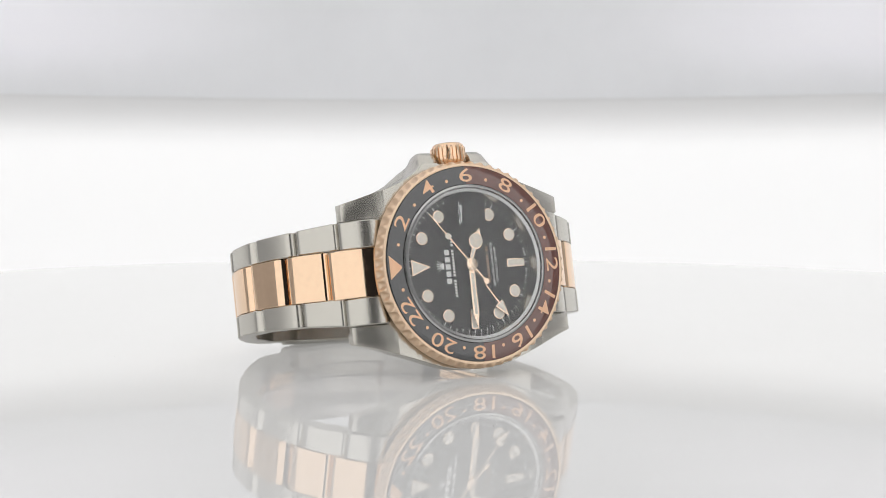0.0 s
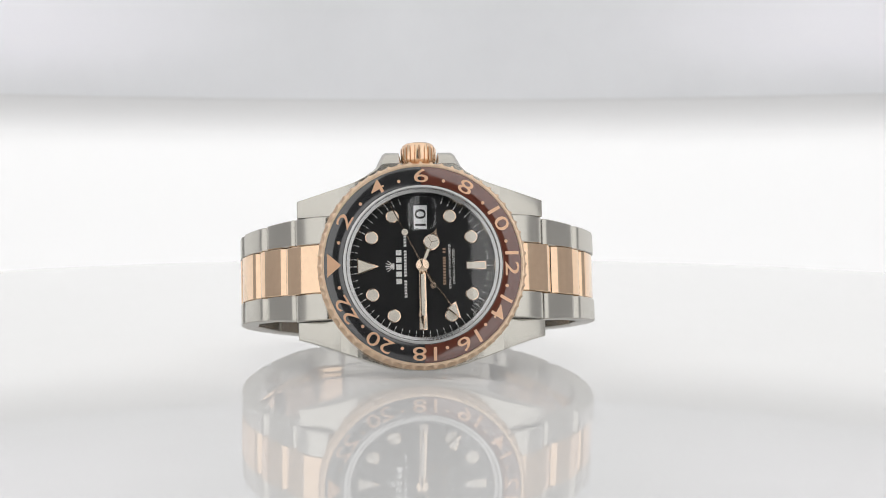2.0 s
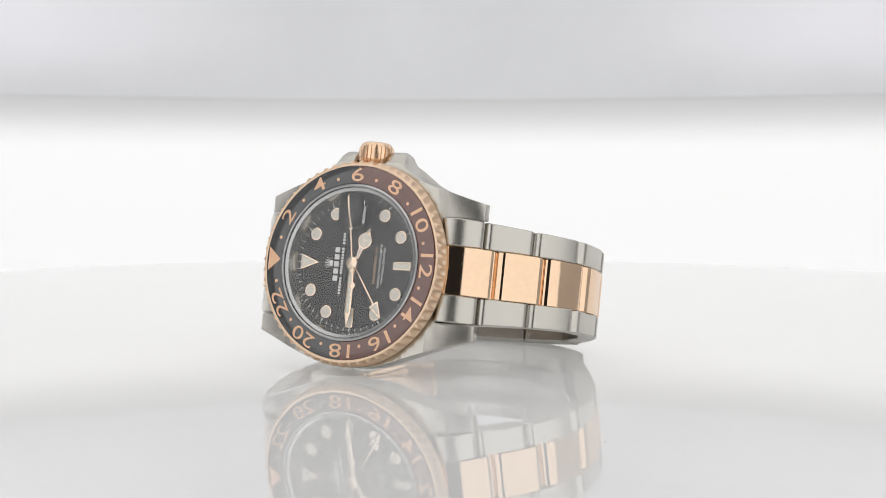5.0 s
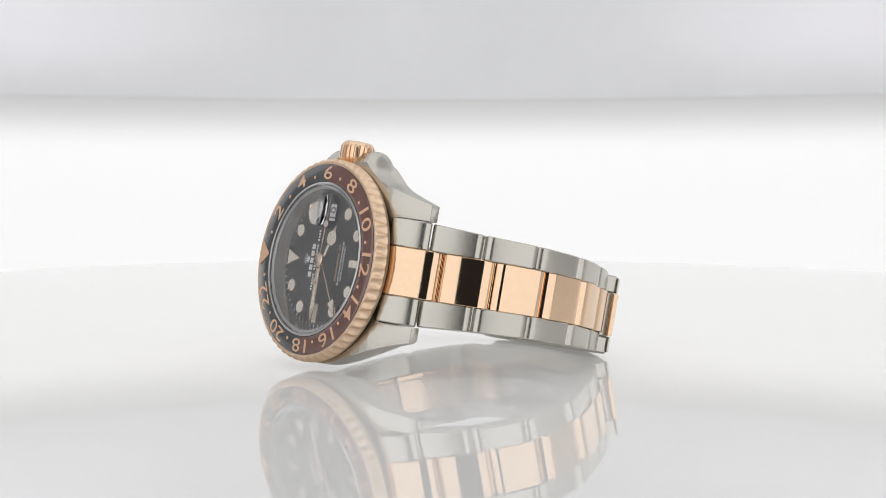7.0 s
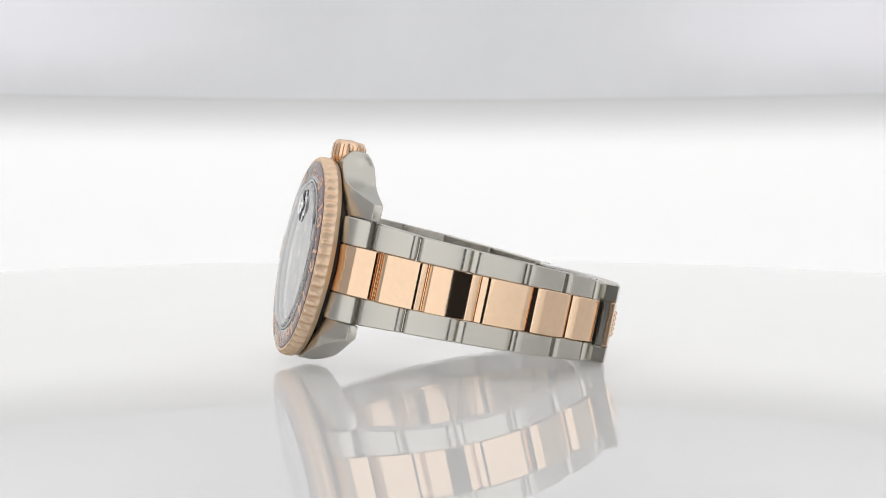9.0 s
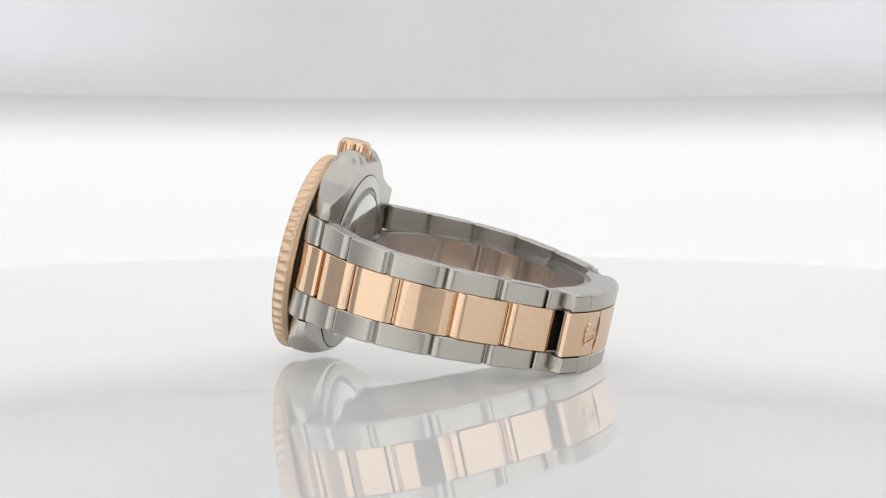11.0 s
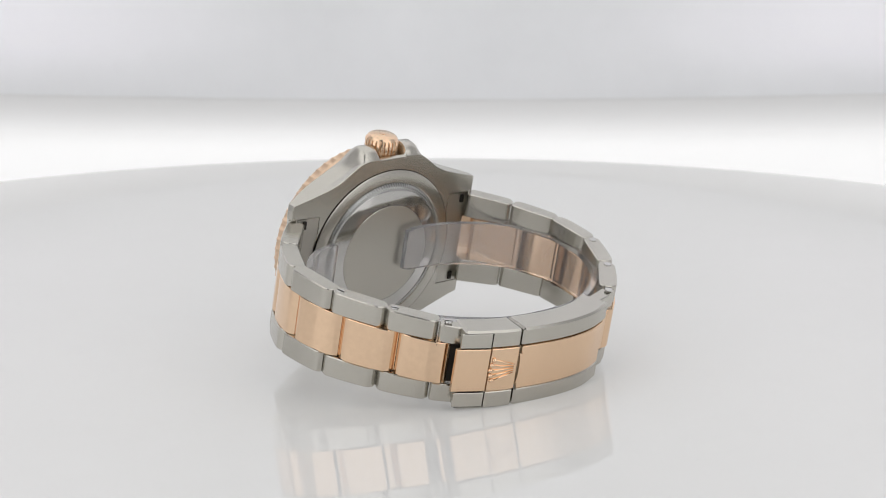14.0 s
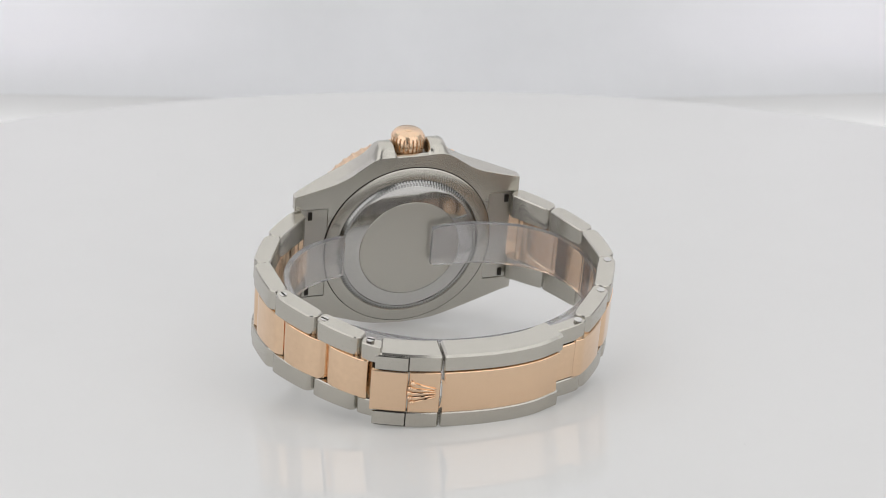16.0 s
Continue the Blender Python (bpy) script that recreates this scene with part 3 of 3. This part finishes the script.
CENTRE = Vector((0.0, -34.0))


def beyond(joints, i, run_on):
    """The point STAGGER mm past joint i on the way to the clasp."""
    p = Vector(joints[i])
    q = Vector(joints[i + 1] if i + 1 < len(joints) else run_on)
    return p + (q - p).normalized() * STAGGER


def build_links(joints, SAG, run_on):
    for i, (p, q) in enumerate(zip(joints, joints[1:])):
        mid = (Vector(p) + Vector(q)) / 2
        out = mid - CENTRE
        h0, h1, g0, g1, s0, s1 = HALF[i], HALF[i + 1], GOLD_HALF[i], GOLD_HALF[i + 1], SAG[i], SAG[i + 1]
        gp, gq = beyond(joints, i, run_on), beyond(joints, i + 1, run_on)
        link = part("bracelet_link", bar_piece(gp, gq, s0 - g0, s0 + g0, s1 - g1, s1 + g1, out, shoulder=0.17, bulge=0.55, rise=0.2, gap=0.28, drop=0.9, bevel=0.1), gold_polished, watch, "polished rose gold centre link", smooth=28)
        for k in (-1, 1):
            part("side_link", bar_piece(p, q, s0 + k * (g0 + 0.06), s0 + k * h0, s1 + k * (g1 + 0.06), s1 + k * h1, out, gap=0.3, thick=3.3), steel_brushed, link, "brushed steel side link", smooth=28)
        for name, at, depth, rad, mat in (("hinge", gp, 2 * g0 - 0.1, 0.95, gold_polished), ("hinge_pin", Vector(p), 2 * h0 - 0.8, 0.75, steel_polished)):
            if name == "hinge_pin" and i == 0:
                continue
            n = (at - CENTRE).normalized()
            c = at - n * 2.0
            bm = bmesh.new()
            bmesh.ops.create_cone(bm, cap_ends=True, segments=24, radius1=rad, radius2=rad, depth=depth, matrix=Matrix.Translation((s0, c.x, c.y)) @ Matrix.Rotation(radians(90), 4, "Y"))
            part(name, bm, mat, link, smooth=40)


build_links(SIX, SAG_SIX, (-20.9, -57.2))
build_links(TWELVE, SAG_TWELVE, (15.2, -60.2))


def build_end_links():
    for s, j in ((-1, SIX[0]), (1, TWELVE[0])):
        a, b = (s * 17.35, -3.2), (s * 24.0, -7.6)
        out = Vector((s * 1.0, 1.0))
        gold = part("end_link", bar_piece(a, (s * 25.7, -9.4), -4.65, 4.65, -4.6, 4.6, out, bulge=0.9, thick=1.9, gap=0.0, drop=0.3, rise=0.25, bevel=0.12), gold_polished, watch, "rose gold end link between the lugs", smooth=28)
        low = prism([(-10.0, s * 17.25), (10.0, s * 17.25), (10.0, s * 22.6), (-10.0, s * 22.6)][::s], -8.95, -7.5)
        part("end_link_foot", low, steel_satin, gold, "flat steel underside of the end link")
        # Dark plates, slightly proud, painting the shade inside the slots.
        for k in (-1, 1):
            part("spring_bar_slot", prism([(k * 7.9, s * 20.5), (k * 9.6, s * 20.5), (k * 9.6, s * 21.3), (k * 7.9, s * 21.3)], -9.3, -8.5), gap_shade, gold)
        for k in (-1, 1):
            part("end_link_side", bar_piece(a, b, k * 4.72, k * 9.95, k * 4.67, k * 9.95, out, bulge=0.9, thick=2.0, gap=0.0, drop=0.3, rise=0.1), steel_brushed, gold, "brushed steel end link", smooth=28)


build_end_links()

# clasp along an arc in (v, w)
CLASP = [(-21.6, -58.9), (-16.2, -60.9), (-10.0, -62.3), (0.0, -63.1), (8.2, -62.2), (14.8, -59.7)]


def clasp_point(s):
    """Smooth point on the clasp's outer face, s from 0 to 5."""
    i = min(int(s), 4)
    f = s - i
    P = [Vector(CLASP[max(0, min(5, i + k))]) for k in (-1, 0, 1, 2)]
    m1, m2 = (P[2] - P[0]) / 2, (P[3] - P[1]) / 2
    if i == 0:
        m1 = P[2] - P[1]
    if i == 4:
        m2 = P[2] - P[1]
    return (2 * f ** 3 - 3 * f ** 2 + 1) * P[1] + (f ** 3 - 2 * f ** 2 + f) * m1 + (-2 * f ** 3 + 3 * f ** 2) * P[2] + (f ** 3 - f ** 2) * m2


def clasp_piece(s0, s1, u0, u1, thick, rise=0.0, bevel=0.25, steps=14):
    bm = bmesh.new()
    outer, inner = [], []
    for k in range(steps + 1):
        s = s0 + (s1 - s0) * k / steps
        p = clasp_point(s)
        d = (clasp_point(min(s + 0.02, 5)) - clasp_point(max(s - 0.02, 0))).normalized()
        n = Vector((-d.y, d.x))
        if n.dot(p - CENTRE) < 0:
            n = -n
        outer.append(p + n * rise)
        inner.append(p - n * thick)
    loop = outer + inner[::-1]
    sides = [[bm.verts.new((u, c.x, c.y)) for c in loop] for u in (u0, u1)]
    k = len(loop)
    for i in range(k):
        j = (i + 1) % k
        bm.faces.new((sides[0][i], sides[0][j], sides[1][j], sides[1][i]))
    # side caps in quads
    for ring in sides:
        for i in range(steps):
            bm.faces.new((ring[i], ring[i + 1], ring[k - 2 - i], ring[k - 1 - i]))
    bmesh.ops.recalc_face_normals(bm, faces=bm.faces)
    if bevel:
        bmesh.ops.bevel(bm, geom=[e for e in bm.edges if e.calc_face_angle(0) > radians(50)], offset=bevel, segments=1, affect="EDGES", profile=0.5)
    return bm


def build_clasp():
    c, g, h = -0.45, 4.3, 8.0
    # long cover and short cover, then the rose gold strip set into them, and the latch
    for s0, s1, label in ((0.02, 1.98, "short brushed steel clasp cover"), (2.02, 5.0, "long brushed steel clasp cover")):
        cover = part("clasp_cover", clasp_piece(s0, s1, c - h, c - g - 0.05, 5.8, bevel=0.4), steel_brushed, watch, label, smooth=28)
        part("cover_side", clasp_piece(s0, s1, c + g + 0.05, c + h, 5.8, bevel=0.4), steel_brushed, cover, smooth=28)
        part("cover_bed", clasp_piece(s0 + 0.02, s1 - 0.02, c - g - 0.04, c + g + 0.04, 2.2, rise=-0.8, bevel=0.1), steel_brushed, cover, smooth=28)
    latch = part("latch", clasp_piece(-0.2, 0.98, c - g, c + g, 0.9, rise=0.12, bevel=0.12), gold_brushed, watch, "rose gold latch of the clasp", smooth=28)
    for k in (-1, 1):
        a, b = sorted((c + k * (g + 0.3), c + k * (h - 0.55)))
        # Slightly larger dark plate, painting a shaded gap line round the latch side.
        part("latch_gap_shade", clasp_piece(-0.02, 1.0, a - 0.1, b + 0.1, 0.3, rise=0.03, bevel=0.0), gap_shade, latch)
        part("latch_side", clasp_piece(-0.1, 0.96, a, b, 0.3, rise=0.12, bevel=0.08), steel_brushed, latch, smooth=28)
    part("emblem_plate", clasp_piece(1.03, 1.96, c - g, c + g, 0.8, rise=0.08, bevel=0.12), gold_brushed, watch, "rose gold plate with a raised emblem", smooth=28)
    part("clasp_strip", clasp_piece(2.04, 4.86, c - g, c + g, 0.8, rise=0.08, bevel=0.12), gold_brushed, watch, "long rose gold clasp strip", smooth=28)
    # raised emblem of five rays with beads
    p0 = clasp_point(1.5)
    d = (clasp_point(1.55) - clasp_point(1.45)).normalized()
    n = Vector((-d.y, d.x))
    n = n if n.dot(p0 - CENTRE) > 0 else -n
    emblem = None

    def place(bm, along, across, turn):
        q = p0 + d * along + n * 0.12
        m = Matrix(((0, 1, 0, across + c), (d.x, 0, n.x, q.x), (d.y, 0, n.y, q.y), (0, 0, 0, 1)))
        bmesh.ops.transform(bm, matrix=m @ Matrix.Rotation(radians(turn), 4, "Z"), verts=bm.verts)
        return bm
    for k in range(5):
        tip_a, tip_u = -2.1 - 0.55 * math.cos(radians(45 * (k - 2))), 1.05 * (k - 2)
        foot_a, foot_u = 2.3, 0.42 * (k - 2)
        bm = bmesh.new()
        bmesh.ops.create_uvsphere(bm, u_segments=12, v_segments=8, radius=0.5)
        place(bm, tip_a, tip_u, 0)
        ob = part("emblem" if emblem is None else "bead", bm, gold_polished, watch if emblem is None else emblem, "raised rose gold emblem" if emblem is None else "", smooth=60)
        emblem = emblem or ob
        length = math.hypot(foot_a - tip_a, foot_u - tip_u)
        bm = bmesh.new()
        bmesh.ops.create_cube(bm, size=1.0, matrix=Matrix.Diagonal((length, 0.36 if abs(k - 2) == 2 else 0.26, 0.5, 1)))
        bmesh.ops.bevel(bm, geom=bm.edges[:], offset=0.09, segments=1, affect="EDGES")
        place(bm, (foot_a + tip_a) / 2, (foot_u + tip_u) / 2, math.degrees(math.atan2(foot_u - tip_u, foot_a - tip_a)))
        part("ray", bm, gold_polished, emblem, smooth=40)
    # crescent thumb cut beside the emblem
    bm = prism([(3.0 + 1.5 * math.cos(radians(t)), 3.2 * math.sin(radians(t))) for t in range(-78, 79, 12)]
               + [(3.0 + 0.5 * math.cos(radians(t)), 3.2 * math.sin(radians(t))) for t in range(78, -79, -12)], -0.1, 0.02)
    place(bm, 0, 0, 0)
    part("thumb_cut", bm, gold_polished, emblem)
    # short hinge pieces joining the clasp to the links
    for j, s, o in ((SIX[-1], 0.15, -1), (TWELVE[-1], 4.85, 1)):
        q = clasp_point(s) - (clasp_point(s) - CENTRE).normalized() * 2.2
        out = (Vector(j) + q) / 2 - CENTRE
        # The 6 o'clock middle piece is dark, painting the shade of the gap.
        link = part("bracelet_link", bar_piece(j, tuple(q), c - 3.9, c + 3.9, c - 3.9, c + 3.9, out, bulge=0.2, thick=2.3 if o > 0 else 1.4, gap=0.15, drop=0.5, rise=0.1 if o > 0 else -0.9), gold_polished if o > 0 else gap_shade, watch, "short link at the clasp", smooth=28)
        for k in (-1, 1):
            part("side_link", bar_piece(j, tuple(q), c + k * 4.15, c + k * 7.85, c + k * 4.15, c + k * 7.6, out, bulge=0.2, thick=2.4, gap=0.15, drop=0.5), steel_brushed, link, smooth=28)


build_clasp()


def build_pins():
    """Screw and pin heads on the upper edge of the links, at the end away from the clasp."""
    for joints, SAG, run_on, slotted in ((SIX, SAG_SIX, (-20.9, -57.2), True), (TWELVE, SAG_TWELVE, (15.2, -60.2), False)):
        for i in (3, 4, 5):
            p = Vector(joints[i])
            q = Vector(joints[i + 1] if i < 5 else run_on)
            t = (q - p).normalized()
            n = Vector((-t.y, t.x))
            n = n if n.dot(p - CENTRE) > 0 else -n
            c = p + t * 1.55 - n * 1.45
            top = SAG[i] + HALF[i] - 0.07
            bm = bmesh.new()
            bmesh.ops.create_cone(bm, cap_ends=True, segments=20, radius1=0.8, radius2=0.76, depth=0.2, matrix=Matrix.Translation((top, c.x, c.y)) @ Matrix.Rotation(radians(90), 4, "Y"))
            pin = part("screw_head" if slotted else "pin_head", bm, steel_polished, watch, smooth=40)
            if slotted:
                bm = bmesh.new()
                bmesh.ops.create_cube(bm, size=1.0, matrix=Matrix.Translation((top + 0.1, c.x, c.y)) @ Matrix.Rotation(math.atan2(t.y, t.x) + 0.25 * (i - 4), 4, "X") @ Matrix.Diagonal((0.05, 1.5, 0.34, 1)))
                part("slot", bm, gap_shade, pin)


build_pins()


def build_strip():
    """Clear plastic strip lying inside the bracelet."""
    path = [(4.4, -11.7), (12.0, -11.8), (17.0, -12.9), (22.5, -15.2), (27.5, -19.8), (30.3, -26.0), (30.8, -34.0), (28.3, -41.5), (23.2, -47.4), (16.6, -52.4), (9.0, -55.6), (0.0, -56.6),
            (-9.0, -55.8), (-17.0, -52.2), (-23.6, -47.0), (-28.6, -41.0), (-30.8, -34.0), (-30.2, -26.0), (-27.4, -19.8), (-22.5, -15.0), (-17.5, -12.9), (-14.5, -12.2)]
    pts = [Vector(p) for p in path]
    fine = []
    for i in range(len(pts) - 1):
        P = [pts[max(0, min(len(pts) - 1, i + k))] for k in (-1, 0, 1, 2)]
        for k in range(4):
            f = k / 4
            fine.append(0.5 * ((2 * P[1]) + (P[2] - P[0]) * f + (2 * P[0] - 5 * P[1] + 4 * P[2] - P[3]) * f ** 2 + (3 * P[1] - P[0] - 3 * P[2] + P[3]) * f ** 3))
    fine.append(pts[-1])
    bm = bmesh.new()
    rings = []
    for i, p in enumerate(fine):
        d = (fine[min(i + 1, len(fine) - 1)] - fine[max(i - 1, 0)]).normalized()
        n = Vector((-d.y, d.x))
        e = min(i, len(fine) - 1 - i)
        hw = 4.6 - (0.5 if e == 0 else 0.12 if e == 1 else 0)
        lift = 0.7 + 1.6 * max(0, -p.y - 14) / 45
        rings.append([bm.verts.new((lift + a * hw, (p + n * b).x, (p + n * b).y)) for a, b in ((-1, -0.55), (1, -0.55), (1, 0.55), (-1, 0.55))])
    for p, q in zip(rings, rings[1:]):
        for i in range(4):
            j = (i + 1) % 4
            bm.faces.new((p[i], p[j], q[j], q[i]))
    bm.faces.new(rings[0])
    bm.faces.new(rings[-1][::-1])
    ob = part("plastic_strip", bm, plastic_clear, smooth=40)
    tagged(ob, "clear curved plastic strip tucked inside the watch bracelet", "strip")
    return ob


strip = build_strip()

# ---- what moves ----
# dial axes in the watch's upright frame: u up, v to the left, w to the front
AXES = Matrix(((0, -1, 0, 0), (0, 0, -1, 0), (1, 0, 0, 0), (0, 0, 0, 1)))
ON_TABLE = Matrix.Translation((-0.00177, -0.02408, 0.0214)) @ Matrix.Rotation(-0.2169, 4, "X") @ Matrix.Rotation(-0.00457, 4, "Y") @ AXES


def table_pose(turn, tip):
    return Matrix.Rotation(radians(tip), 4, "X") @ Matrix.Rotation(radians(turn), 4, "Z")


def motions():
    walk(turntable, [(t, table_pose(a, b)) for t, a, b in TURN])
    for thing in (watch, strip):
        walk(thing, [(t, table_pose(a, b) @ ON_TABLE) for t, a, b in TURN])
    walk(second_hand, [(t, Matrix.Rotation(-radians(51 + 6 * t), 4, "Z")) for t in (0, 2, 4, 6, 8, 10, 12, 14, 16)])


motions()
